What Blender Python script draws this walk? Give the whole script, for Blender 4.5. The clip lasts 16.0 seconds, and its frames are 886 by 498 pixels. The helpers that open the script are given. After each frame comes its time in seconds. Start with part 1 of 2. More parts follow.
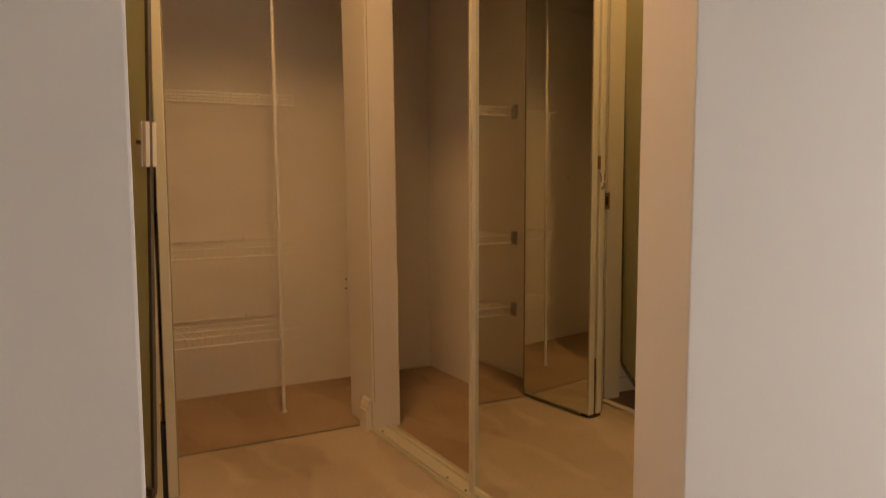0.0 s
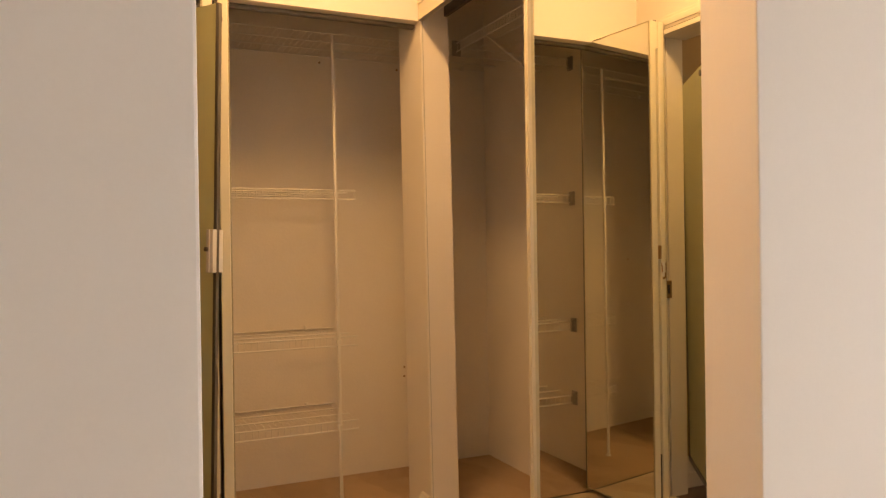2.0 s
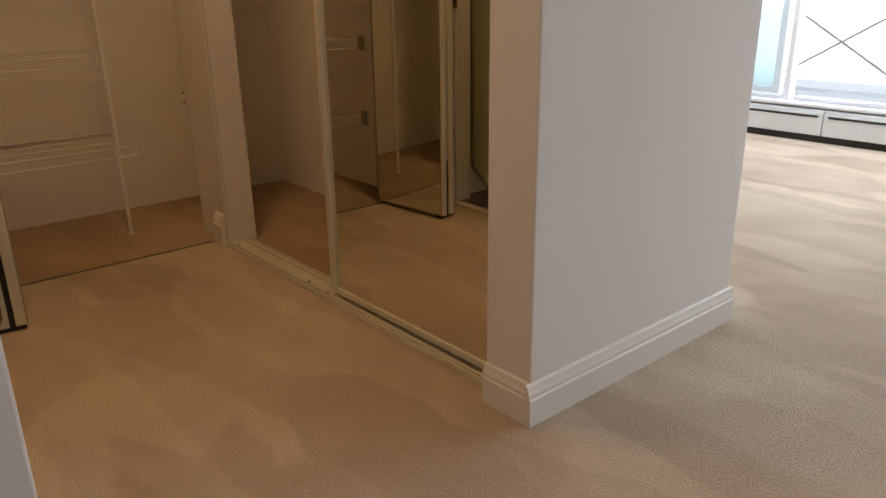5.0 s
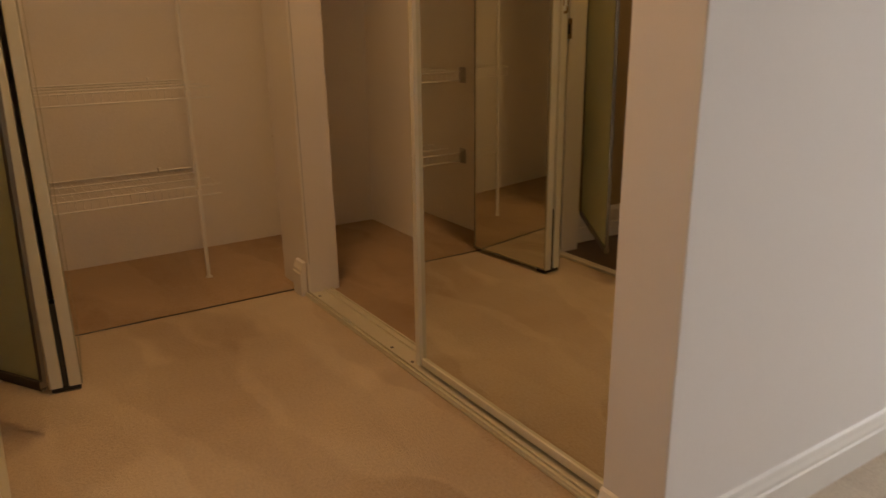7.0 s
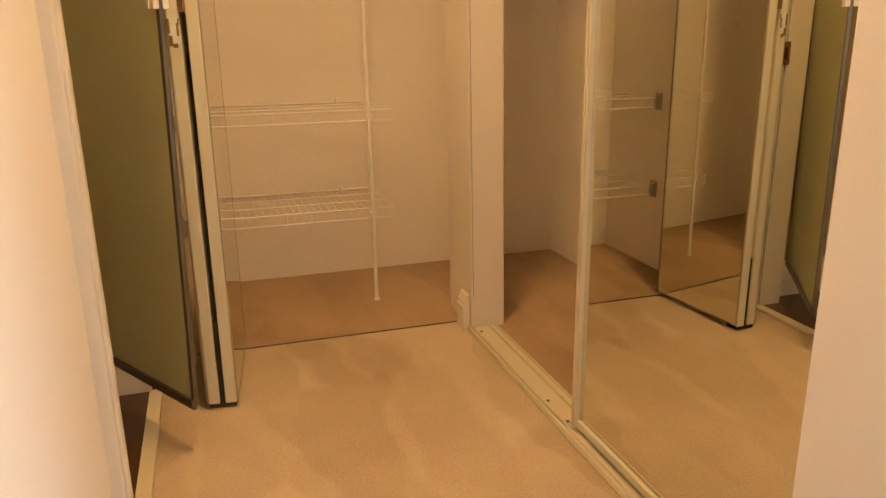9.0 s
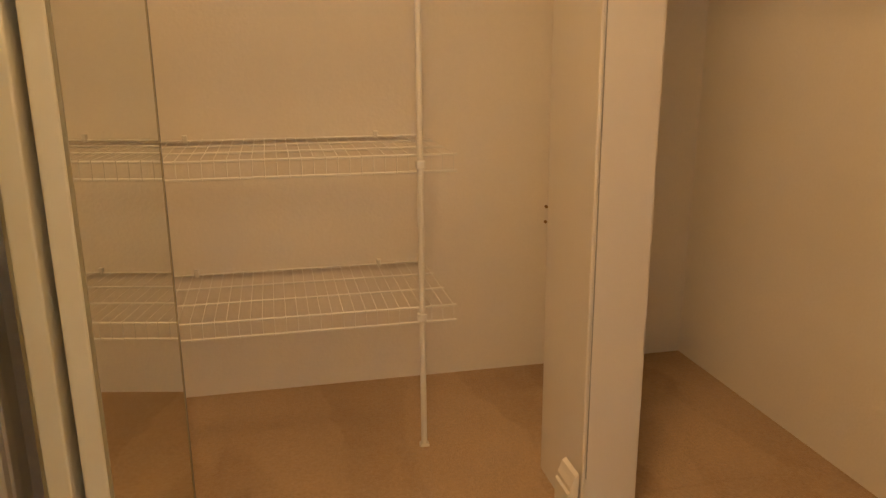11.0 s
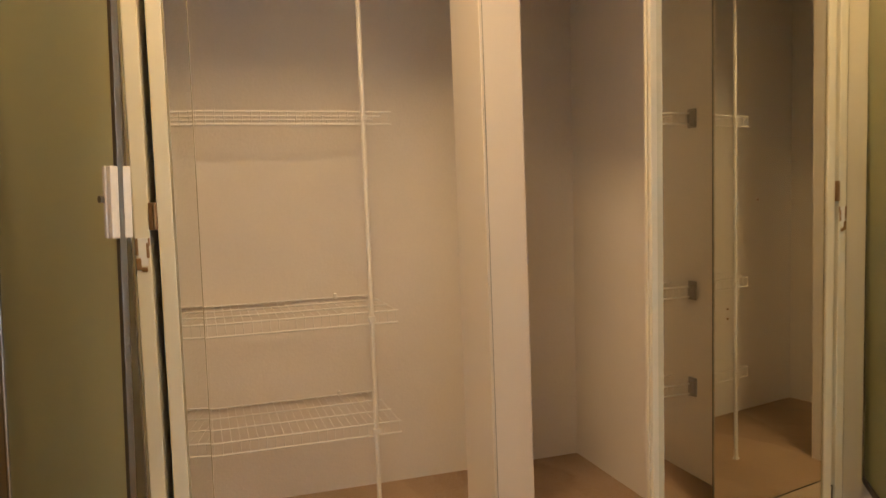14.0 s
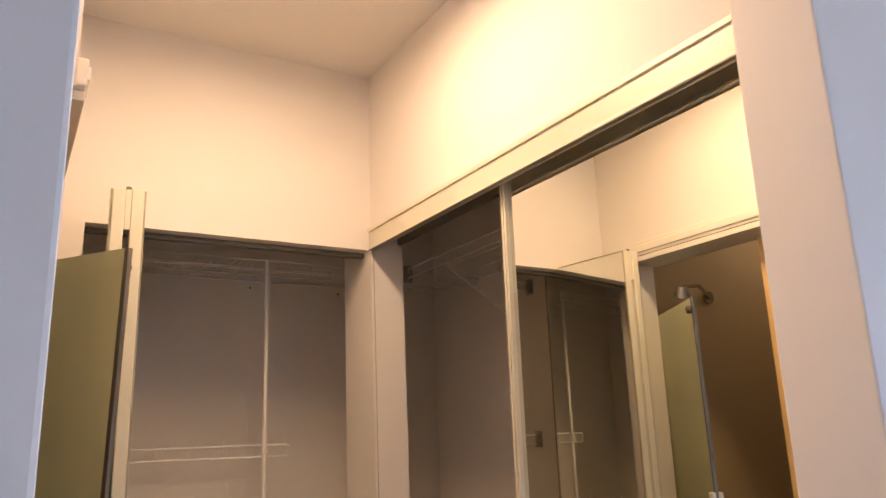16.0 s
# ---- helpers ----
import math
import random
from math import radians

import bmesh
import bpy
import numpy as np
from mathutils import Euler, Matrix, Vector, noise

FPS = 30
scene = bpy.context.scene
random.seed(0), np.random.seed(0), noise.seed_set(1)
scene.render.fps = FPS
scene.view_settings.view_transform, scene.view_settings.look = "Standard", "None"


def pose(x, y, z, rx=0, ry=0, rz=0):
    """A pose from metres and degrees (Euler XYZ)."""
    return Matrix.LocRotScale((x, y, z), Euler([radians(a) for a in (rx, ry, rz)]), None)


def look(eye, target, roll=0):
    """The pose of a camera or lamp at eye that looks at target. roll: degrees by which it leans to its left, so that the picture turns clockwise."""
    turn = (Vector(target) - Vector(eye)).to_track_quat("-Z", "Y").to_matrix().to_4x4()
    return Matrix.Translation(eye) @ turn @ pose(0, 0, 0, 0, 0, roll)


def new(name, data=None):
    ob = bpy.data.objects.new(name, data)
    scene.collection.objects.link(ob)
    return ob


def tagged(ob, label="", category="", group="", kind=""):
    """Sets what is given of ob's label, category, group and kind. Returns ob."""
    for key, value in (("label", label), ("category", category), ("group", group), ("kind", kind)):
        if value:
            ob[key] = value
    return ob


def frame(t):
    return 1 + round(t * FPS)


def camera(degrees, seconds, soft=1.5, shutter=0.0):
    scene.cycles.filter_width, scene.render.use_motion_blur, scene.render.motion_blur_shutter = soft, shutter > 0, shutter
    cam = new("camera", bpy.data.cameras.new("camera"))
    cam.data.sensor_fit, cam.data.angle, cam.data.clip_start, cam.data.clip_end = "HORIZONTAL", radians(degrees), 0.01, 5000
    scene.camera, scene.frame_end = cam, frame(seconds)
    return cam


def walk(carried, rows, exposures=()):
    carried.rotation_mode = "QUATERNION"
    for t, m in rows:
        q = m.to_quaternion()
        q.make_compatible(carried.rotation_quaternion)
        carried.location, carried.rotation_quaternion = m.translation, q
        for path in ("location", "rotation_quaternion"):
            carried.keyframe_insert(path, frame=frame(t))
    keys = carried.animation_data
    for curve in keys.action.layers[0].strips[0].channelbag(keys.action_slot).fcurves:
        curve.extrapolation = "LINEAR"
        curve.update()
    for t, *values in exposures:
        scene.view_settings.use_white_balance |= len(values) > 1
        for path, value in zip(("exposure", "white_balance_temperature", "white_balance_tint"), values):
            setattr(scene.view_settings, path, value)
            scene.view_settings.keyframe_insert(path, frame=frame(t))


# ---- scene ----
cam = camera(61.5, 16.0, 1.35, 0.25)
PATH = [
    (0, (-0.066, -0.013, 1.016), (0.895, 1.731, 0.827), -0.2),
    (0.5, (-0.062, -0.009, 1.069), (0.919, 1.734, 1.060), -1.2),
    (1, (-0.068, -0.003, 1.092), (0.892, 1.752, 1.080), -1.2),
    (1.5, (-0.067, -0.002, 1.106), (0.836, 1.782, 1.092), -1.1),
    (2, (-0.067, -0.006, 1.113), (0.763, 1.813, 1.107), -0.8),
    (2.5, (-0.081, -0.013, 1.093), (0.718, 1.820, 1.050), -0.6),
    (3, (-0.102, -0.032, 1.055), (0.907, 1.686, 0.881), 0.3),
    (3.5, (-0.107, -0.073, 1.013), (1.116, 1.440, 0.553), 1.0),
    (4, (-0.095, -0.115, 0.941), (1.148, 1.278, 0.223), -0.5),
    (6.3, (-0.038, 0.173, 0.990), (1.155, 1.673, 0.418), -0.6),
    (6.5, (0.001, 0.183, 0.987), (1.181, 1.689, 0.405), -0.7),
    (7, (0.132, 0.291, 0.963), (1.167, 1.895, 0.368), -0.7),
    (7.5, (0.232, 0.356, 0.967), (0.976, 2.128, 0.412), 0.9),
    (8, (0.256, 0.362, 0.974), (0.916, 2.166, 0.416), 1.8),
    (8.5, (0.255, 0.368, 0.980), (0.861, 2.188, 0.413), 1.7),
    (9, (0.291, 0.411, 0.992), (0.861, 2.246, 0.437), -0.8),
    (9.5, (0.380, 0.637, 0.969), (0.969, 2.470, 0.427), 0.1),
    (10, (0.470, 1.008, 0.972), (1.011, 2.852, 0.418), 0.2),
    (10.2, (0.512, 1.180, 0.968), (0.960, 3.052, 0.426), -0.1),
    (12.5, (0.534, 1.553, 0.962), (0.956, 3.448, 0.483), -0.1),
    (13, (0.513, 1.320, 0.981), (1.005, 3.223, 0.609), -1.5),
    (13.5, (0.423, 1.031, 1.039), (0.978, 2.932, 0.760), -1.3),
    (14, (0.345, 0.789, 1.116), (0.961, 2.685, 0.955), -1.7),
    (14.5, (0.270, 0.606, 1.210), (0.947, 2.486, 1.121), -1.8),
    (15, (0.134, 0.505, 1.311), (0.821, 2.380, 1.423), -2.3),
    (15.2, (0.070, 0.477, 1.326), (0.840, 2.305, 1.581), -2.7),
    (15.5, (0.030, 0.466, 1.374), (0.903, 2.216, 1.794), -1.5),
    (16, (0.022, 0.424, 1.380), (1.012, 2.093, 1.862), -2.0),
]
walk(cam, [(t, look(eye, target, roll)) for t, eye, target, roll in PATH], exposures=[(0, -0.7, 7400, 18), (0.5, -0.42, 7500, 18), (1, -0.22, 7500, 18), (1.5, -0.1, 7500, 18), (2, -0.08, 7500, 18), (2.5, -0.08, 7500, 18), (3, -0.22, 7200, 16), (3.5, -0.25, 6600, 15), (4.2, -0.68, 6400, 15), (6.3, -1.2, 6400, 16), (6.6, -1.1, 6700, 16), (7, -0.93, 7100, 17), (7.5, -0.5, 7600, 17), (8, -0.12, 7600, 16), (9, 0.32, 7500, 13), (10.2, 0.14, 7200, 13), (12.3, 0.0, 6150, 9), (13, 0.02, 6000, 9), (14, 0.25, 5500, 9), (15, -0.02, 5300, 12), (15.5, -0.12, 5250, 18), (16, -0.3, 5050, 19)])

# ---- world and light ----
world = bpy.data.worlds.new("world")
scene.world = world
world.use_nodes = True
wn = world.node_tree
sky = wn.nodes.new("ShaderNodeTexSky")
sky.sky_type, sky.sun_disc = "NISHITA", False
sky.sun_elevation, sky.sun_rotation = radians(45), radians(277)
wn.links.new(sky.outputs["Color"], wn.nodes["Background"].inputs["Color"])
wn.nodes["Background"].inputs["Strength"].default_value = 0.15


def lamp(name, kind, m, watts, colour, **values):
    data = bpy.data.lights.new(name, kind)
    data.energy, data.color = watts, colour
    if "size" in values:
        data.shape, data.size, data.size_y = "RECTANGLE", values["size"], values["size_y"]
    if "radius" in values:
        data.shadow_soft_size = values["radius"]
    if "spread" in values:
        data.spread = values["spread"]
    if "angle" in values:
        data.angle = values["angle"]
    ob = new(name, data)
    ob.matrix_world = m
    return ob


lamp("sun", "SUN", look((-4, 0, 8), (4, 1, 0)), 1.5, (1, 0.97, 0.93), angle=radians(12))
# daylight in the bedroom windows
lamp("window_daylight", "AREA", pose(4.76, 0.6, 1.25, 0, 26, 0), 235, (0.80, 0.885, 1.0), size=1.9, size_y=5.4)
# dressing room ceiling lamp, and the lamp in the bathroom
lamp("dressing_lamp", "AREA", pose(0.57, 1.84, 2.60), 25.5, (1.0, 0.60, 0.245), size=0.14, size_y=0.6)
lamp("bathroom_lamp", "POINT", pose(-0.8, 2.2, 2.3), 6.0, (1.0, 0.66, 0.34), radius=0.08)

# ---- materials ----


def material(name, colour, rough=0.6, metal=0.0, grain=60.0, vary=0.06, bump=0.1, broad=1.5, broad_vary=0.05, coat=0.0):
    """A surface with fine grain and broad stains in its colour, and a fine relief."""
    m = bpy.data.materials.new(name)
    m.use_nodes = True
    n, l = m.node_tree.nodes, m.node_tree.links
    p = n["Principled BSDF"]
    p.inputs["Roughness"].default_value, p.inputs["Metallic"].default_value = rough, metal
    p.inputs["Coat Weight"].default_value = coat
    at = n.new("ShaderNodeTexCoord")
    fine, wide = n.new("ShaderNodeTexNoise"), n.new("ShaderNodeTexNoise")
    fine.inputs["Scale"].default_value, fine.inputs["Detail"].default_value = grain, 4
    wide.inputs["Scale"].default_value, wide.inputs["Detail"].default_value = broad, 3
    for t in (fine, wide):
        l.new(at.outputs["Object"], t.inputs["Vector"])
    add = n.new("ShaderNodeMath")
    add.operation = "MULTIPLY_ADD"
    l.new(fine.outputs["Fac"], add.inputs[0])
    add.inputs[1].default_value = vary * 2
    two = n.new("ShaderNodeMath")
    two.operation = "MULTIPLY_ADD"
    l.new(wide.outputs["Fac"], two.inputs[0])
    two.inputs[1].default_value, two.inputs[2].default_value = broad_vary * 2, 1 - vary - broad_vary
    l.new(two.outputs[0], add.inputs[2])
    mix = n.new("ShaderNodeVectorMath")
    mix.operation = "SCALE"
    mix.inputs[0].default_value = colour
    l.new(add.outputs[0], mix.inputs["Scale"])
    l.new(mix.outputs[0], p.inputs["Base Color"])
    if bump:
        b = n.new("ShaderNodeBump")
        b.inputs["Strength"].default_value, b.inputs["Distance"].default_value = bump, 0.004
        l.new(fine.outputs["Fac"], b.inputs["Height"])
        l.new(b.outputs["Normal"], p.inputs["Normal"])
    return m


def carpet_material(name, dark, light):
    """Cut pile: tufts, and overlapping strokes where feet and the vacuum have turned the pile."""
    m = bpy.data.materials.new(name)
    m.use_nodes = True
    n, l = m.node_tree.nodes, m.node_tree.links
    p = n["Principled BSDF"]
    p.inputs["Roughness"].default_value = 1.0
    p.inputs["Specular IOR Level"].default_value = 0.1
    p.inputs["Sheen Weight"].default_value = 0.2
    at = n.new("ShaderNodeTexCoord")
    fibre, tuft, patch, drift = (n.new("ShaderNodeTexNoise") for _ in range(4))
    for t, s, d in ((fibre, 420, 3), (tuft, 130, 4), (patch, 2.4, 5), (drift, 5.0, 3)):
        t.inputs["Scale"].default_value, t.inputs["Detail"].default_value = s, d
        l.new(at.outputs["Object"], t.inputs["Vector"])
    bend = n.new("ShaderNodeVectorMath")
    bend.operation = "MULTIPLY_ADD"
    l.new(drift.outputs["Color"], bend.inputs[0])
    bend.inputs[1].default_value = (0.11, 0.11, 0.0)
    l.new(at.outputs["Object"], bend.inputs[2])
    total = None
    for source, weight in ((patch.outputs["Fac"], 0.36), (tuft.outputs["Fac"], 0.30)):
        total = weigh(n, l, source, weight, total)
    for angle, sx, sy, weight in ((0.45, 5.2, 1.5, 0.17), (-0.75, 3.6, 1.3, 0.17)):
        turn, stroke = n.new("ShaderNodeMapping"), n.new("ShaderNodeTexVoronoi")
        turn.inputs["Rotation"].default_value, turn.inputs["Scale"].default_value = (0, 0, angle), (sx, sy, 1)
        stroke.feature = "SMOOTH_F1"
        stroke.inputs["Scale"].default_value, stroke.inputs["Smoothness"].default_value = 1.0, 0.12
        l.new(bend.outputs[0], turn.inputs["Vector"])
        l.new(turn.outputs[0], stroke.inputs["Vector"])
        grey = n.new("ShaderNodeSeparateColor")
        l.new(stroke.outputs["Color"], grey.inputs[0])
        total = weigh(n, l, grey.outputs[0], weight, total)
    ramp = n.new("ShaderNodeValToRGB")
    e = ramp.color_ramp.elements
    e[0].position, e[0].color = 0.28, (*dark, 1)
    e[1].position, e[1].color = 0.72, (*light, 1)
    l.new(total, ramp.inputs["Fac"])
    l.new(ramp.outputs["Color"], p.inputs["Base Color"])
    h = n.new("ShaderNodeMath")
    h.operation = "ADD"
    l.new(fibre.outputs["Fac"], h.inputs[0])
    l.new(tuft.outputs["Fac"], h.inputs[1])
    b = n.new("ShaderNodeBump")
    b.inputs["Strength"].default_value, b.inputs["Distance"].default_value = 0.7, 0.012
    l.new(h.outputs[0], b.inputs["Height"])
    l.new(b.outputs["Normal"], p.inputs["Normal"])
    return m


def weigh(n, l, source, weight, total):
    """source times weight, on top of total."""
    add = n.new("ShaderNodeMath")
    add.operation = "MULTIPLY_ADD"
    l.new(source, add.inputs[0])
    add.inputs[1].default_value, add.inputs[2].default_value = weight, 0.0
    if total:
        l.new(total, add.inputs[2])
    return add.outputs[0]


def glass_material(name, colour, rough, clear):
    m = bpy.data.materials.new(name)
    m.use_nodes = True
    n, l = m.node_tree.nodes, m.node_tree.links
    p = n["Principled BSDF"]
    p.inputs["Base Color"].default_value = (*colour, 1)
    p.inputs["Roughness"].default_value, p.inputs["Transmission Weight"].default_value, p.inputs["IOR"].default_value = rough, clear, 1.3
    return m


PAINT = material("wall_paint", (0.80, 0.755, 0.705), 0.75, grain=140, vary=0.015, bump=0.04, broad=0.9, broad_vary=0.025)
CEILING = material("ceiling_paint", (0.80, 0.765, 0.72), 0.9, grain=90, vary=0.03, bump=0.25)
CLOSET = material("closet_paint", (0.82, 0.775, 0.71), 0.85, grain=120, vary=0.03, bump=0.18, broad=2.4, broad_vary=0.08)
TRIM = material("trim_paint", (0.80, 0.755, 0.68), 0.4, grain=30, vary=0.02, bump=0.04, broad=4, broad_vary=0.03)
LEAF = material("door_paint", (0.74, 0.70, 0.56), 0.45, grain=40, vary=0.03, bump=0.05, broad=6, broad_vary=0.04)
TRACK = material("enamelled_track", (0.74, 0.69, 0.55), 0.35, 0.2, grain=90, vary=0.04, bump=0.05, broad=9, broad_vary=0.07)
MIRROR = material("mirror", (0.80, 0.80, 0.72), 0.008, 1.0, grain=8, vary=0.005, bump=0, broad=1, broad_vary=0.01)
CARPET = carpet_material("carpet", (0.48, 0.345, 0.225), (0.87, 0.725, 0.54))
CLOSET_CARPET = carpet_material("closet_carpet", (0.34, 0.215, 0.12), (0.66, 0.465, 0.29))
WIRE = material("white_vinyl_wire", (0.80, 0.78, 0.73), 0.35, grain=60, vary=0.02, bump=0.03)
DARK = material("dark_gap", (0.03, 0.028, 0.025), 0.7, bump=0)
BRASS = material("tarnished_brass", (0.36, 0.22, 0.10), 0.38, 0.9, grain=120, vary=0.15, bump=0.1, broad=20, broad_vary=0.15)
STEEL = material("brushed_steel", (0.55, 0.54, 0.52), 0.25, 1.0, grain=90, vary=0.05, bump=0.03)
DIM = material("dark_aluminium", (0.20, 0.19, 0.17), 0.35, 0.8, grain=90, vary=0.06, bump=0.03)
EDGING = material("dull_gilt_edging", (0.42, 0.38, 0.26), 0.4, 0.6, grain=90, vary=0.06, bump=0.03)
FROST = glass_material("frosted_glass", (0.72, 0.74, 0.46), 0.4, 0.4)
CLEAR = glass_material("window_glass", (0.95, 1.0, 0.99), 0.0, 1.0)
BLUE = glass_material("tinted_glass", (0.72, 0.90, 0.92), 0.3, 0.8)
WOOD = material("dark_floorboard", (0.065, 0.030, 0.018), 0.3, grain=25, vary=0.25, bump=0.05, broad=5, broad_vary=0.2, coat=0.2)
PINE = material("varnished_pine", (0.72, 0.50, 0.20), 0.4, grain=14, vary=0.12, bump=0.05, broad=3, broad_vary=0.12)
TAN = material("bathroom_paint", (0.42, 0.31, 0.16), 0.7, grain=90, vary=0.03, bump=0.1)
GREY = material("grey_plastic", (0.42, 0.40, 0.37), 0.5, bump=0.02)
WHITE = material("white_plastic", (0.80, 0.80, 0.78), 0.3, bump=0.02)
HEAT = material("heater_enamel", (0.74, 0.75, 0.74), 0.35, bump=0.03)
VINYL = material("window_vinyl", (0.78, 0.79, 0.79), 0.35, bump=0.03)
CONCRETE = material("balcony_concrete", (0.62, 0.63, 0.65), 0.9, grain=30, vary=0.1, bump=0.2)

# ---- building helpers ----


def box(bm, x0, y0, z0, x1, y1, z1, bevel=0.0):
    """Adds a box between two corners to bm, its edges rounded by bevel."""
    made = bmesh.ops.create_cube(bm, size=1.0)["verts"]
    for v in made:
        v.co = Vector(((x0 + x1) / 2 + v.co.x * (x1 - x0), (y0 + y1) / 2 + v.co.y * (y1 - y0), (z0 + z1) / 2 + v.co.z * (z1 - z0)))
    if bevel:
        edges = {e for v in made for e in v.link_edges}
        bmesh.ops.bevel(bm, geom=list(edges), offset=bevel, segments=2, profile=0.6, affect="EDGES")
    return bm


def boxes(*sizes, bevel=0.0):
    bm = bmesh.new()
    for s in sizes:
        box(bm, *s, bevel=bevel)
    return bm


def rod(bm, a, b, r, sides=8):
    """A round bar from a to b."""
    a, b = Vector(a), Vector(b)
    d = b - a
    turn = d.to_track_quat("Z", "Y").to_matrix().to_4x4()
    bmesh.ops.create_cone(bm, cap_ends=True, segments=sides, radius1=r, radius2=r, depth=d.length, matrix=Matrix.Translation((a + b) / 2) @ turn)
    return bm


def profile(points, a, b, out):
    """A moulding: (outward, height) points swept from a to b on the floor plan, facing out."""
    bm = bmesh.new()
    rings = []
    for at in (a, b):
        rings.append([bm.verts.new((at[0] + out[0] * o, at[1] + out[1] * o, h)) for o, h in points])
    n = len(points)
    for i in range(n):
        bm.faces.new((rings[0][i], rings[0][(i + 1) % n], rings[1][(i + 1) % n], rings[1][i]))
    bm.faces.new(rings[0])
    bm.faces.new(rings[1])
    bmesh.ops.recalc_face_normals(bm, faces=bm.faces)
    return bm


def part(name, bm, mat, parent=None, label=""):
    data = bpy.data.meshes.new(name)
    bm.to_mesh(data)
    bm.free()
    data.materials.append(mat)
    ob = new(name, data)
    if parent:
        ob.parent = parent
    if label:
        ob["label"] = label
    return ob


def smooth(ob):
    for f in ob.data.polygons:
        f.use_smooth = True
    return ob


def thing(name, label, category, m=None, group="", kind=""):
    ob = new(name)
    if m:
        ob.matrix_basis = m
    return tagged(ob, label, category, group, kind)


def structure(name, bm, mat, label, category):
    return tagged(part(name, bm, mat), label, category, kind="structure")


BASE = [(o, h * 1.03) for o, h in [(0, 0), (0.016, 0), (0.016, 0.066), (0.013, 0.070), (0.013, 0.078), (0.009, 0.088), (0.006, 0.098), (0.0, 0.102)]]

# ---- plan ----
MX = 1.118          # face of the mirrored sliding doors
HX = 1.083          # face of the wall over them
FY = 2.705          # face of the wall over the end closet
LX = 0.09           # face of the wall with the bathroom doorway
NY = 1.01           # near end of that wall
NX = 0.048          # its edge beside the bedroom
SY = 1.01           # bedroom face of the closet's end wall
SX = 1.045          # its edge
EX = 1.908          # bedroom face of the closet's back wall
BY, RX = 3.496, 1.784   # inner faces of the closet
TOP, OPEN = 2.655, 2.005

# floors
structure("floor", boxes((-2.3, -3.2, -0.12, 5.25, 5.0, 0.0)), CARPET, "beige cut-pile carpet with brushed patches and footprints", "carpet")
# the closet pieces have a darker, browner colour than the main floor
structure("floor_closet", boxes((0.17, 2.778, 0.001, RX, BY, 0.005), (1.193, 1.157, 0.001, RX, 2.776, 0.005)), CLOSET_CARPET, "browner cut-pile carpet of the closets, its seams showing", "carpet")
structure("ceiling", boxes((-2.3, -3.2, TOP, 5.25, 5.0, TOP + 0.12)), CEILING, "plain off-white painted ceiling", "ceiling")

# walls of the closets and the dressing room
structure("wall_stub", boxes((SX, SY, 0, EX, 1.155, TOP), bevel=0.004), PAINT, "pale painted wall end with rounded corner beads", "wall")
structure("wall_closet_back", boxes((RX, 1.155, 0, EX, BY + 0.12, TOP)), CLOSET, "cream painted closet side wall, slightly stained", "wall")
structure("wall_north", boxes((0.05, BY, 0, RX, BY + 0.12, TOP)), CLOSET, "cream painted closet back wall with nail holes", "wall")
structure("wall_closet_left", boxes((0.05, FY + 0.1, 0, 0.17, BY, TOP)), CLOSET, "cream painted closet side wall", "wall")
structure("wall_header_end", boxes((LX, FY, OPEN, HX, FY + 0.1, TOP)), PAINT, "warm white painted wall over the end closet", "wall")
structure("wall_header_side", boxes((HX, 1.155, 2.070, 1.195, FY + 0.1, TOP)), PAINT, "warm white painted wall over the mirrored doors", "wall")
structure("wall_closet_jamb", boxes((LX, FY, 0, 0.185, FY + 0.1, OPEN)), PAINT, "narrow painted jamb of the end closet", "wall")
post = tagged(part("closet_post", boxes((1.094, 2.69, 0, 1.215, 2.93, 2.069), bevel=0.005), PAINT), "painted corner post between the two closet openings", "post", kind="structure")
bead = part("bead", boxes((1.0905, 2.6865, 0.0, 1.099, 2.695, 2.0), bevel=0.003), TRIM, post)

# thin dark grey line along the bead
bead_line = part("bead_line", boxes((1.1005, 2.6885, 0.12, 1.1022, 2.6905, 2.0)), GREY, post)

for piece in (post, bead, bead_line):      # the post leans a little into the room
    for vert in piece.data.vertices:
        vert.co.x += 0.006 - 0.010 * vert.co.z

# wall with the bathroom doorway
D0, D1, DT = 1.85, 2.56, 2.03
structure("wall_near", boxes((-2.3, NY, 0, NX, NY + 0.15, TOP), bevel=0.005), PAINT, "pale painted bedroom wall ending in a rounded corner bead", "wall")
structure("wall_west_near", boxes((-0.06, NY + 0.15, 0, NX, D0, TOP)), PAINT, "pale painted wall beside the bathroom doorway", "wall")
structure("wall_west_far", boxes((-0.03, D1, 0, LX, FY + 0.1, TOP)), PAINT, "painted wall beside the bathroom doorway", "wall")
structure("wall_west_over", boxes((-0.03, D0, DT, LX, D1, TOP)), PAINT, "painted wall over the bathroom doorway", "wall")

frame_1 = thing("door_1", "cream painted pocket door frame with a brass strike plate", "door frame", kind="structure")
part("jamb", boxes((-0.028, D1 - 0.018, 0.0, 0.062, D1, DT), (0.070, D1 - 0.018, 0, 0.112, D1, DT), bevel=0.002), TRIM, frame_1)
part("jamb", boxes((-0.06, D0, 0.0, 0.056, D0 + 0.018, DT), bevel=0.002), TRIM, frame_1)
part("head", boxes((-0.045, D0 + 0.018, DT - 0.02, 0.107, D1 - 0.018, DT), bevel=0.002), TRIM, frame_1)
part("slot", boxes((0.062, D1 - 0.006, 0.0, 0.070, D1 - 0.001, DT - 0.02)), DARK, frame_1, "dark slot")
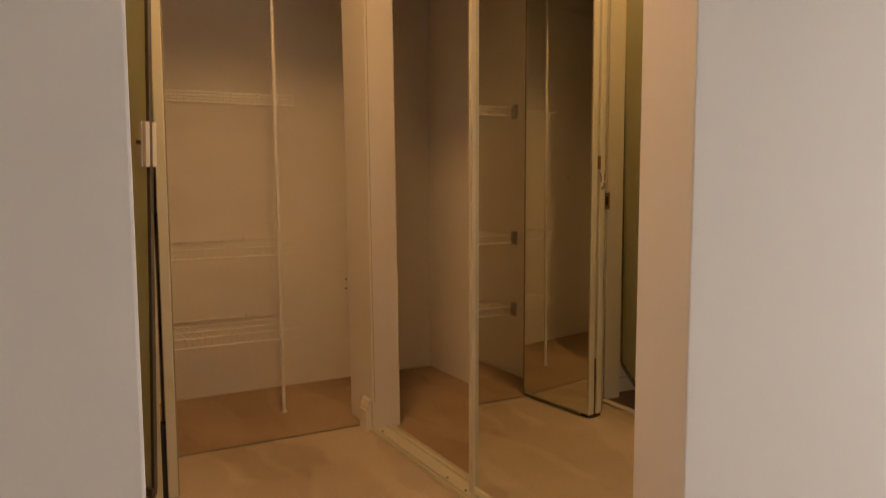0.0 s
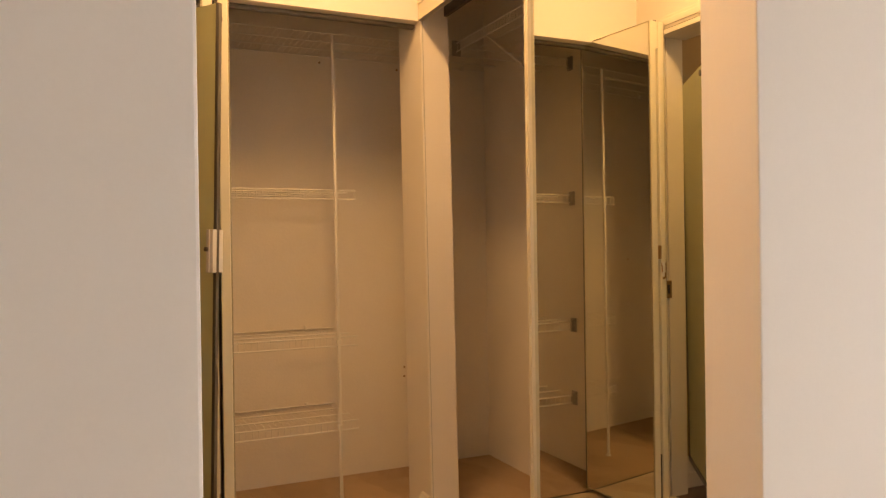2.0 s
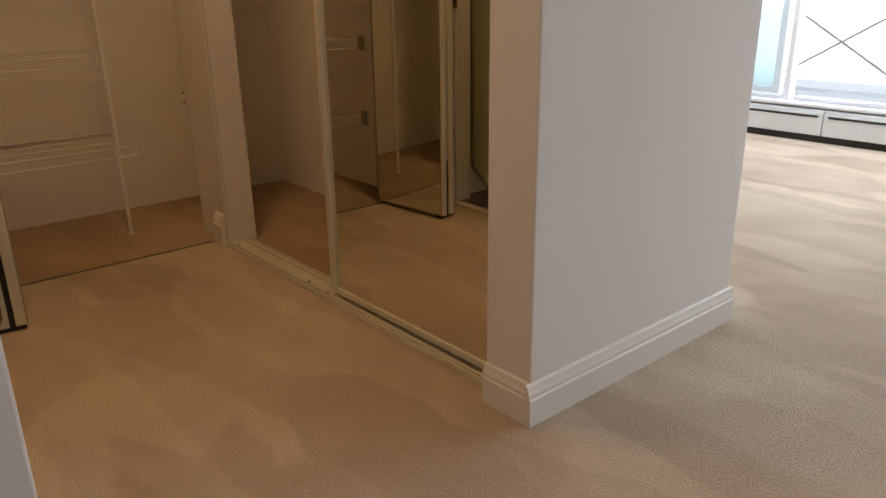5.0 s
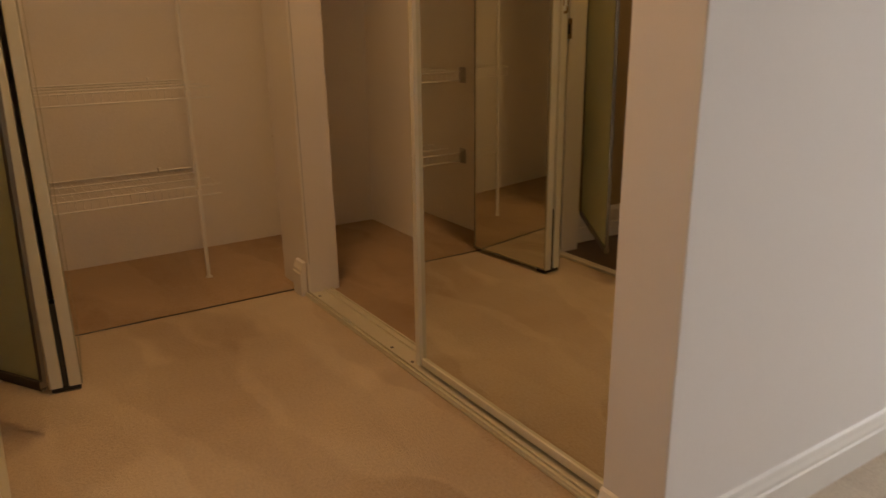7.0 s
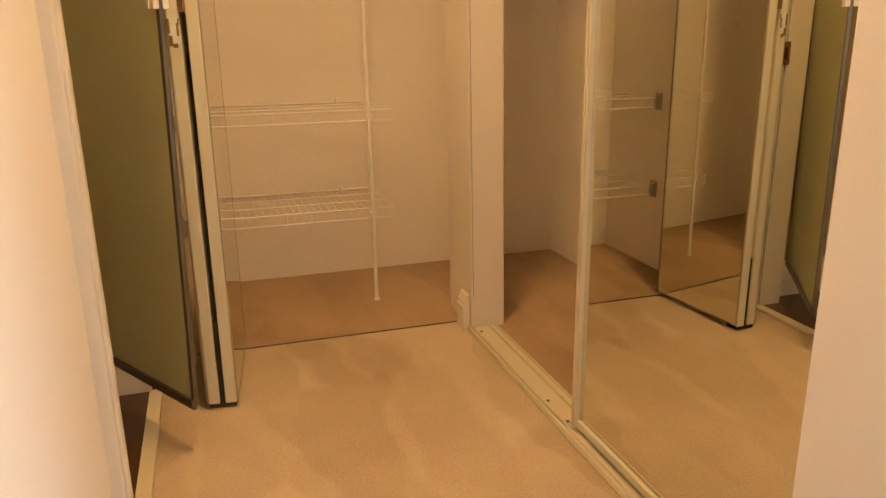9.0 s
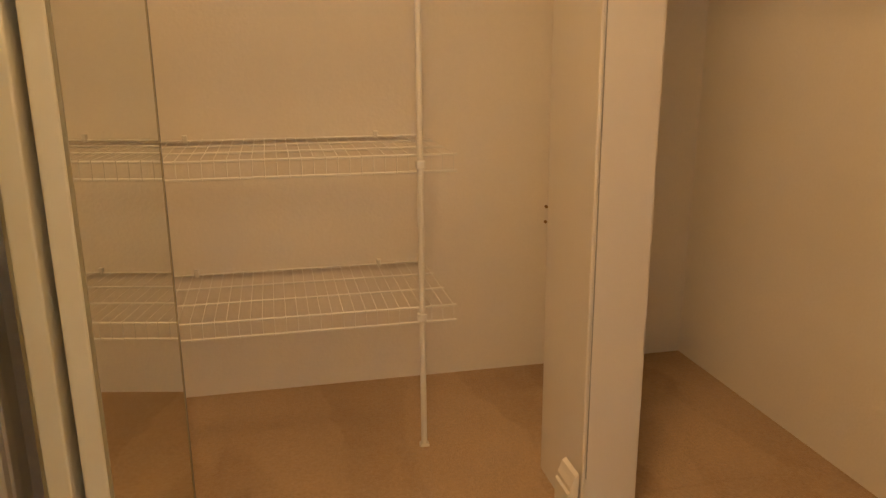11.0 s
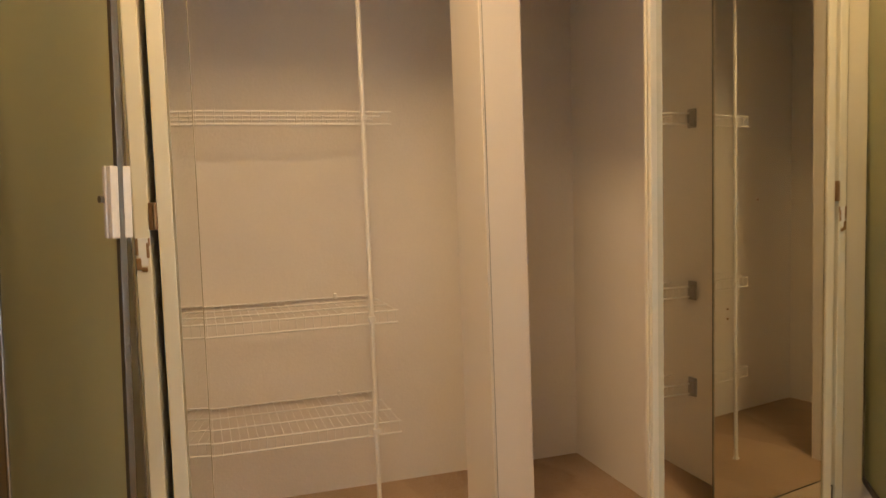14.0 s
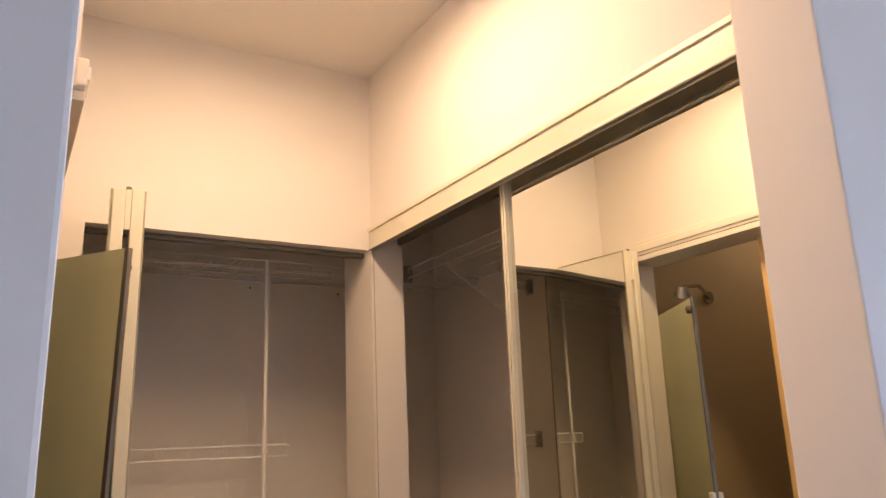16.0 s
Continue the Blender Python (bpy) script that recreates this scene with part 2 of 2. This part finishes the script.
part("casing", boxes((LX - 0.004, D1 + 0.002, 0, 0.108, D1 + 0.058, DT + 0.058), (0.100, D1 + 0.012, 0, 0.113, D1 + 0.040, DT + 0.045), bevel=0.004), TRIM, frame_1)
part("casing", boxes((NX - 0.004, D0 - 0.062, 0, 0.072, D0 - 0.002, DT + 0.058), (0.064, D0 - 0.045, 0, 0.078, D0 - 0.012, DT + 0.045), bevel=0.004), TRIM, frame_1)
part("casing", boxes((LX - 0.004, D0 - 0.002, DT + 0.002, 0.108, D1 + 0.002, DT + 0.058), (0.1, D0 - 0.002, DT + 0.014, 0.113, D1 + 0.002, DT + 0.043), bevel=0.004), TRIM, frame_1)
plate = part("strike_plate", boxes((0.052, D1 - 0.0215, 0.876, 0.090, D1 - 0.0185, 0.952), bevel=0.001), BRASS, frame_1, "tarnished brass strike plate")
part("latch_hole", boxes((0.064, D1 - 0.0232, 0.895, 0.076, D1 - 0.0218, 0.933)), DARK, plate)
part("threshold", boxes((0.056, D0 + 0.02, 0.001, 0.092, D1 - 0.02, 0.012), bevel=0.003), TRACK, frame_1, "cream threshold strip")

# bathroom
structure("floor_bathroom", boxes((-1.7, 1.16, 0.001, 0.056, 2.62, 0.006)), WOOD, "dark brown wood plank bathroom floor", "floor")
structure("wall_bathroom_north", boxes((-1.7, 2.62, 0, -0.03, 2.72, TOP)), TAN, "tan painted bathroom wall", "wall")
structure("wall_bathroom_west", boxes((-1.8, 1.16, 0, -1.7, 2.72, TOP)), TAN, "tan painted bathroom wall", "wall")
structure("baseboard_bathroom", profile([(0, 0), (0.018, 0), (0.018, 0.07), (0.012, 0.076), (0.012, 0.125), (0.006, 0.14), (0, 0.144)], (-1.7, 2.62), (-0.03, 2.62), (0, -1)), TRIM, "white two-step bathroom baseboard", "baseboard")

# bedroom shell
structure("wall_west", boxes((-2.4, -3.2, 0, -2.3, NY + 0.15, TOP)), PAINT, "pale painted bedroom wall", "wall")
structure("wall_south", boxes((-2.4, -3.3, 0, 5.25, -3.2, TOP)), PAINT, "pale painted bedroom wall", "wall")
structure("wall_bedroom_north", boxes((EX, 3.6, 0, 5.25, 3.7, TOP)), PAINT, "pale painted bedroom wall", "wall")

# baseboards
structure("baseboard", profile(BASE, (SX - 0.016, SY), (EX + 0.016, SY), (0, -1)), TRIM, "cream moulded baseboard along the wall end", "baseboard")
structure("baseboard_return", profile(BASE, (SX, SY), (SX, 1.155), (-1, 0)), TRIM, "cream moulded baseboard return", "baseboard")
structure("baseboard_closet", profile(BASE, (EX, SY), (EX, 3.6), (1, 0)), TRIM, "cream moulded baseboard along the closet back", "baseboard")
structure("baseboard_near", profile(BASE, (-2.3, NY), (NX, NY), (0, -1)), TRIM, "cream moulded baseboard", "baseboard")
structure("baseboard_post", profile([(o * 1.4, h * 1.22) for o, h in BASE], (1.0935, 2.694), (1.0935, 2.765), (-1, 0)), TRIM, "short cream moulded baseboard block on the post", "baseboard")

# ---- mirrored sliding doors ----


def sliding_door(x, y0, y1):
    door = thing("sliding_mirror_door", "full-height mirrored sliding closet door in a cream metal frame", "closet door", group="sliding mirror doors")
    w, z0, z1 = 0.021, 0.022, 2.064
    part("mirror", boxes((x + 0.004, y0 + w, z0 + w, x + 0.009, y1 - w, z1 - w)), MIRROR, door)
    for a, b in ((y0, y0 + w), (y1 - w, y1)):
        stile = part("stile", boxes((x - 0.008, a, z0, x + 0.018, a + 0.009, z1), (x - 0.008, b - 0.009, z0, x + 0.018, b, z1), bevel=0.0015), TRACK, door)
        part("groove", boxes((x, a + 0.009, z0 + 0.002, x + 0.016, b - 0.009, z1 - 0.002)), DARK, stile, "dark groove in the stile")
    for a, b in ((z0, z0 + w), (z1 - w, z1)):
        part("rail", boxes((x - 0.002, y0 + w, a, x + 0.018, y1 - w, b), bevel=0.002), TRACK, door)
    part("backing", boxes((x + 0.010, y0 + w, z0 + w, x + 0.016, y1 - w, z1 - w)), GREY, door)
    return door


sliding_door(MX - 0.001, 1.16, 1.955)
sliding_door(MX + 0.036, 1.16, 1.968)
bottom = thing("closet_track", "cream metal floor track of the sliding mirror doors", "track", kind="structure")
part("plate", boxes((1.083, 1.157, 0.001, 1.192, 2.688, 0.009), bevel=0.002), TRACK, bottom)
for x in (1.0835, 1.098, 1.158, 1.182):
    part("ridge", boxes((x, 1.158, 0.0095, x + 0.005, 2.687, 0.017), bevel=0.0015), TRACK, bottom)
# thin dark strips laid beside the ridges
for x in (1.0895, 1.104, 1.164):
    part("groove", boxes((x, 1.158, 0.0093, x + 0.004, 2.687, 0.0105)), DIM, bottom, "dark strip beside a ridge")
for y in (2.64, 2.11, 1.99):
    part("screw", rod(bmesh.new(), (1.118, y, 0.009), (1.118, y, 0.0115), 0.005, 10), DIM, bottom)
above = thing("closet_track", "cream metal head track of the sliding mirror doors", "track", kind="structure")
part("fascia", boxes((1.070, 1.157, 2.0, 1.081, 2.688, 2.076), (1.066, 1.157, 2.0, 1.090, 2.688, 2.008), (1.065, 1.157, 2.064, 1.072, 2.688, 2.078), bevel=0.002), TRACK, above)
part("channel", boxes((1.180, 1.157, 2.030, 1.195, 2.688, 2.069)), DIM, above)

# ---- folded bifold door ----
fold = thing("bifold_door", "cream bifold closet door folded open, mirrored on both outer faces", "closet door", pose(0.296, 2.372, 0.016, 0, 0, -6.2))
for side, x0 in ((0, -0.032), (1, -0.077)):
    leaf = part("leaf", boxes((x0, 0, 0, x0 + 0.030, 0.41, 1.998), bevel=0.003), LEAF, fold, "cream painted leaf with a mirrored face")
    f = x0 + (0.0305 if side == 0 else -0.0035)
    part("mirror", boxes((f, 0.007, 0.008, f + 0.003, 0.404, 1.991)), MIRROR, leaf)
    e = f - 0.001 if side == 0 else f - 0.002
    for y0, z0, y1, z1 in ((0.003, 0.002, 0.0068, 1.996), (0.4042, 0.002, 0.4075, 1.996), (0.0072, 1.9912, 0.4038, 1.996), (0.0072, 0.004, 0.4038, 0.0078)):
        part("edge_trim", boxes((e, y0, z0, e + 0.005, y1, z1), bevel=0.0008), EDGING, leaf, "thin dull metal mirror edging")
part("end_block", boxes((-0.0465, 0.002, 1.89, -0.0325, 0.05, 1.997), bevel=0.002), LEAF, fold)
# black filling in the lowest part of the gap between the leaves
part("gap_block", boxes((-0.0465, 0.006, 0.0, -0.0325, 0.05, 0.24), bevel=0.002), DARK, fold, "black block filling the lower gap between the leaves")
part("shoe", boxes((-0.076, 0.004, -0.012, -0.003, 0.05, -0.001), bevel=0.002), DARK, fold, "black plastic foot")
part("pivot", rod(bmesh.new(), (-0.04, 0.014, 1.997), (-0.04, 0.014, 2.006), 0.007, 10), DIM, fold)
hinge = part("hinge", boxes((-0.0475, -0.003, 1.035, -0.032, 0.004, 1.09), bevel=0.001), BRASS, fold, "dull brass hinge")
part("knuckle", rod(bmesh.new(), (-0.036, -0.003, 1.037), (-0.036, -0.003, 1.088), 0.0035, 8), BRASS, hinge)
bm = bmesh.new()
for cx, cz, w, h in ((-0.074, 1.003, 0.006, 0.034), (-0.071, 0.968, 0.010, 0.024), (-0.061, 0.957, 0.012, 0.010), (-0.053, 0.995, 0.006, 0.030), (-0.050, 1.012, 0.004, 0.016)):
    box(bm, cx - w / 2, -0.0016, cz - h / 2, cx + w / 2, 0.004, cz + h / 2, bevel=0.0015)
part("mortise", bm, BRASS, fold, "splintered latch mortise")
part("patch", boxes((-0.071, -0.0008, 0.965, -0.053, 0.003, 1.02), bevel=0.001), WHITE, fold, "chipped white paint")
part("edge_strip", boxes((-0.030, 0.4105, 0.0, 0.002, 0.414, 1.985)), DIM, fold, "thin dark metal edge")
strip = tagged(part("floor_strip", boxes((0.19, 2.774, 0.001, 1.09, 2.778, 0.004), bevel=0.001), DIM), "thin dark metal strip across the closet carpet", "strip", kind="structure")

structure("bifold_track", boxes((0.19, FY + 0.045, OPEN - 0.016, HX - 0.002, FY + 0.075, OPEN - 0.001), bevel=0.002), DIM, "slim metal head track of the bifold door", "track")

# ---- frosted glass shower door ----
glass = thing("glass_door", "frosted green glass shower door standing ajar in an aluminium frame", "glass door", pose(0.197, 2.150, 0.13, 1.2, 0.8, 33.0))
part("pane", boxes((-0.003, 0.006, 0.014, 0.003, 0.505, 1.67)), FROST, glass, "frosted green glass pane")
part("bottom_rail", boxes((-0.010, 0.0, 0.0, 0.010, 0.505, 0.020), (-0.006, 0.0, -0.008, 0.006, 0.505, -0.001), bevel=0.003), DIM, glass, "dull aluminium bottom rail")
part("seal", boxes((-0.005, -0.005, 0.022, 0.007, 0.008, 1.67), bevel=0.002), DIM, glass, "dark edge seal")
part("hinge_rail", boxes((-0.009, 0.505, 0.0, 0.009, 0.519, 1.68), bevel=0.003), STEEL, glass)
pull = part("pull", boxes((-0.018, -0.006, 0.92, -0.004, 0.022, 1.04), (-0.022, 0.005, 0.92, -0.0185, 0.009, 1.04), bevel=0.002), WHITE, glass, "white plastic pull")
part("pull", boxes((0.004, -0.006, 0.92, 0.018, 0.026, 1.04), (0.0165, 0.007, 0.92, 0.022, 0.011, 1.04), bevel=0.002), WHITE, glass, "white plastic pull")
part("knob", rod(bmesh.new(), (-0.028, 0.014, 0.985), (-0.018, 0.014, 0.985), 0.006, 12), DIM, pull)
part("backplate", boxes((-0.005, 0.023, 0.92, -0.0032, 0.036, 1.04)), PINE, pull, "amber strip")
part("hinge_pin", rod(bmesh.new(), (0.0, 0.02, 1.63), (0.02, 0.02, 1.63), 0.012, 12), DIM, glass)

# ---- wire shelving ----
WX0, WX1, WY0, WY1 = 0.178, 0.935, 3.10, BY - 0.004


def wire_shelf(z, x0, x1, y0, y1, label, lip=True):
    """A vinyl-coated wire shelf: long rails, a dropped front lip and close cross wires."""
    s = thing("wire_shelf", label, "shelf", group="wire shelves")
    long_wires = [(y0, z), (y0 + (y1 - y0) * 0.34, z), (y0 + (y1 - y0) * 0.67, z), (y1 - 0.003, z)] + ([(y0, z - 0.038)] if lip else [])
    for y, h in long_wires:
        part("rail", rod(bmesh.new(), (x0, y, h), (x1, y, h), 0.0035, 6), WIRE, s)
    bm = bmesh.new()
    n = int((x1 - x0) / 0.0255)
    for i in range(n):
        x = x0 + 0.012 + i * (x1 - x0 - 0.02) / (n - 1)
        rod(bm, (x, y0, z + 0.004), (x, y1 - 0.003, z + 0.004), 0.0006, 5)
        if lip:
            rod(bm, (x, y0 - 0.003, z + 0.004), (x, y0 - 0.003, z - 0.040), 0.0011, 5)
    tagged(part("wirework", bm, WIRE, s), kind="stuff")
    for x in (x0 + 0.12, x1 - 0.14):
        part("clip", boxes((x, y1 - 0.012, z - 0.006, x + 0.012, y1 + 0.002, z + 0.016), bevel=0.002), WIRE, s)
    if lip:
        b = part("end_bracket", boxes((x0 - 0.006, y0 - 0.012, z - 0.052, x0 + 0.002, y0 + 0.03, z + 0.018), bevel=0.003), GREY, s, "grey plastic end bracket")
        part("socket", boxes((x0 + 0.002, y0 - 0.008, z - 0.046, x0 + 0.02, y0 + 0.008, z + 0.008), bevel=0.002), GREY, b)
    return s


for z in (0.366, 0.73, 1.362):
    wire_shelf(z, WX0, WX1, WY0, WY1, "white vinyl-coated wire shelf on the closet back wall")
wire_shelf(2.035, 0.18, 1.785, 3.10, WY1, "long white wire shelf high in the closet", True)
side_shelf = wire_shelf(0.0, 0.0, 1.9, 0.0, 0.38, "white wire shelf high along the side closet", True)
side_shelf.matrix_basis = pose(1.405, 3.06, 2.035, 0, 0, -90)
for y in (2.8, 1.75):
    hook = thing("shelf_brace", "white wire brace under the high side shelf", "shelf brace", group="shelf braces")
    part("strut", rod(bmesh.new(), (1.415, y, 2.02), (RX - 0.004, y, 1.79), 0.0045, 8), WIRE, hook)
    part("foot", boxes((RX - 0.008, y - 0.012, 1.765, RX - 0.0005, y + 0.012, 1.81), bevel=0.002), WIRE, hook)
pole = thing("shelf_pole", "white enamelled steel pole carrying the wire shelves", "pole")
part("tube", rod(bmesh.new(), (0.852, 3.09, 0.01), (0.838, 3.09, 2.03), 0.0075, 12), WIRE, pole)
part("foot", boxes((0.841, 3.08, 0.0, 0.864, 3.10, 0.012), bevel=0.003), WIRE, pole)
for z in (0.345, 0.71, 1.342):
    part("clip", boxes((0.840 - 0.004 * z, 3.080, z - 0.009, 0.862 - 0.006 * z, 3.098, z + 0.010), bevel=0.003), WIRE, pole)
for x, z in ((0.89, 2.006), (1.287, 2.004), (1.306, 0.51), (1.305, 0.464), (1.52, 1.02)):
    tagged(part("wall_nail", rod(bmesh.new(), (x, BY + 0.001, z), (x, BY - 0.006, z), 0.005, 8), BRASS), "small dark nail head in the closet wall", "nail", group="wall nails")

# ---- shower head and pine panel in the bathroom ----
shower = thing("shower_head", "chrome shower head on a bent arm", "shower head")
part("flange", rod(bmesh.new(), (-0.42, 2.619, 1.92), (-0.42, 2.605, 1.92), 0.028, 16), STEEL, shower)
arm = part("arm", rod(rod(bmesh.new(), (-0.42, 2.606, 1.92), (-0.27, 2.53, 1.95), 0.009, 10), (-0.27, 2.53, 1.95), (-0.12, 2.48, 1.925), 0.009, 10), STEEL, shower)
bm = bmesh.new()
bmesh.ops.create_cone(bm, cap_ends=True, segments=20, radius1=0.034, radius2=0.016, depth=0.04, matrix=pose(-0.105, 2.475, 1.905, 20, 20, 0))
part("rose", bm, STEEL, shower)

sliding = thing("pocket_door", "varnished pine pocket door drawn back into its frame", "door")
part("slab", boxes((-0.022, D0 + 0.02, 0.012, 0.016, D0 + 0.165, DT - 0.024), bevel=0.003), PINE, sliding)
part("finger_pull", rod(bmesh.new(), (0.016, D0 + 0.12, 1.50), (0.03, D0 + 0.12, 1.50), 0.012, 14), BRASS, sliding, "dark brass pull")

# ---- bedroom window wall ----
WX = 4.87
structure("wall_east_low", boxes((WX, -3.2, 0, WX + 0.15, 3.6, 0.215)), PAINT, "low painted wall under the bedroom windows", "wall")
structure("wall_east_top", boxes((WX, -3.2, 2.2, WX + 0.15, 3.6, TOP)), PAINT, "painted wall over the bedroom windows", "wall")
structure("wall_east_end", boxes((WX, 3.3, 0.215, WX + 0.15, 3.6, 2.2)), PAINT, "painted wall beside the windows", "wall")
window = thing("window_1", "white vinyl bedroom window band with an opening sash", "window", kind="structure")
part("sill", boxes((WX - 0.06, -3.2, 0.216, WX + 0.13, 3.3, 0.236), bevel=0.006), VINYL, window)
part("head", boxes((WX + 0.03, -3.2, 2.15, WX + 0.12, 3.3, 2.2), bevel=0.004), VINYL, window)
edges = (3.28, 2.31, 1.61, 0.62, -0.38, -1.38, -2.38, -3.17)
for y in edges:
    w = 0.018 if y == 2.31 else 0.052
    part("mullion", boxes((WX + 0.03, y - w, 0.237, WX + 0.12, y + w, 2.15), bevel=0.005), VINYL, window)
for a, b in zip(edges[1:], edges):
    pane = part("pane", boxes((WX + 0.07, a + 0.053, 0.25, WX + 0.076, b - 0.053, 2.13)), CLEAR, window)
    pane.visible_shadow = False
    part("rail", boxes((WX + 0.04, a + 0.053, 0.237, WX + 0.11, b - 0.053, 0.262), bevel=0.004), VINYL, window)
sash = thing("window_2", "tinted glass casement sash standing open outside the window", "window", pose(WX + 0.14, 2.40, 0.26, 0, 0, -8), kind="structure")
part("pane", boxes((0.0, 0.05, 0.04, 0.006, 0.80, 1.86)), BLUE, sash, "pale blue glass")
part("stile", boxes((-0.02, 0.0, 0.0, 0.03, 0.05, 1.9), bevel=0.006), VINYL, sash)
part("stile", boxes((-0.02, 0.80, 0.0, 0.03, 0.85, 1.9), bevel=0.006), VINYL, sash)
part("rail", boxes((-0.02, 0.05, 0.0, 0.03, 0.80, 0.04), bevel=0.006), VINYL, sash)
part("rail", boxes((-0.02, 0.05, 1.86, 0.03, 0.80, 1.9), bevel=0.006), VINYL, sash)
part("latch", boxes((WX + 0.005, 2.30, 1.02, WX + 0.029, 2.33, 1.13), bevel=0.005), DARK, window, "black window latch")
heater = thing("baseboard_heater", "long white enamelled baseboard heater under the windows", "heater")
for a, b in ((2.005, 3.25), (0.4, 2.0), (-1.0, 0.395), (-2.6, -1.005)):
    part("cover", boxes((WX - 0.075, a, 0.045, WX - 0.002, b, 0.185), (WX - 0.06, a, 0.185, WX - 0.002, b, 0.205), bevel=0.006), HEAT, heater)
    part("slot", boxes((WX - 0.078, a + 0.03, 0.158, WX - 0.073, b - 0.03, 0.172)), DARK, heater)
part("base", boxes((WX - 0.055, -2.6, 0.0, WX - 0.003, 3.25, 0.045)), DARK, heater)

# balcony outside
structure("ground", boxes((WX + 0.15, -60, -0.3, 90, 60, -0.1)), CONCRETE, "pale concrete outside the windows", "ground")
railing = thing("balcony_railing", "pale metal balcony railing with crossed bracing", "railing")
for z in (0.10, 0.92):
    part("bar", rod(bmesh.new(), (6.6, -4.6, z), (6.6, 5.8, z), 0.018, 8), VINYL, railing)
for i in range(8):
    y = -4.45 + i * 1.3
    part("post", rod(bmesh.new(), (6.6, y, -0.1), (6.6, y, 2.6), 0.025, 8), VINYL, railing)
    part("brace", rod(bmesh.new(), (6.62, y, 0.10), (6.62, y + 1.3, 0.90), 0.010, 6), GREY, railing)
    part("brace", rod(bmesh.new(), (6.62, y + 1.3, 0.10), (6.62, y, 0.90), 0.010, 6), GREY, railing)

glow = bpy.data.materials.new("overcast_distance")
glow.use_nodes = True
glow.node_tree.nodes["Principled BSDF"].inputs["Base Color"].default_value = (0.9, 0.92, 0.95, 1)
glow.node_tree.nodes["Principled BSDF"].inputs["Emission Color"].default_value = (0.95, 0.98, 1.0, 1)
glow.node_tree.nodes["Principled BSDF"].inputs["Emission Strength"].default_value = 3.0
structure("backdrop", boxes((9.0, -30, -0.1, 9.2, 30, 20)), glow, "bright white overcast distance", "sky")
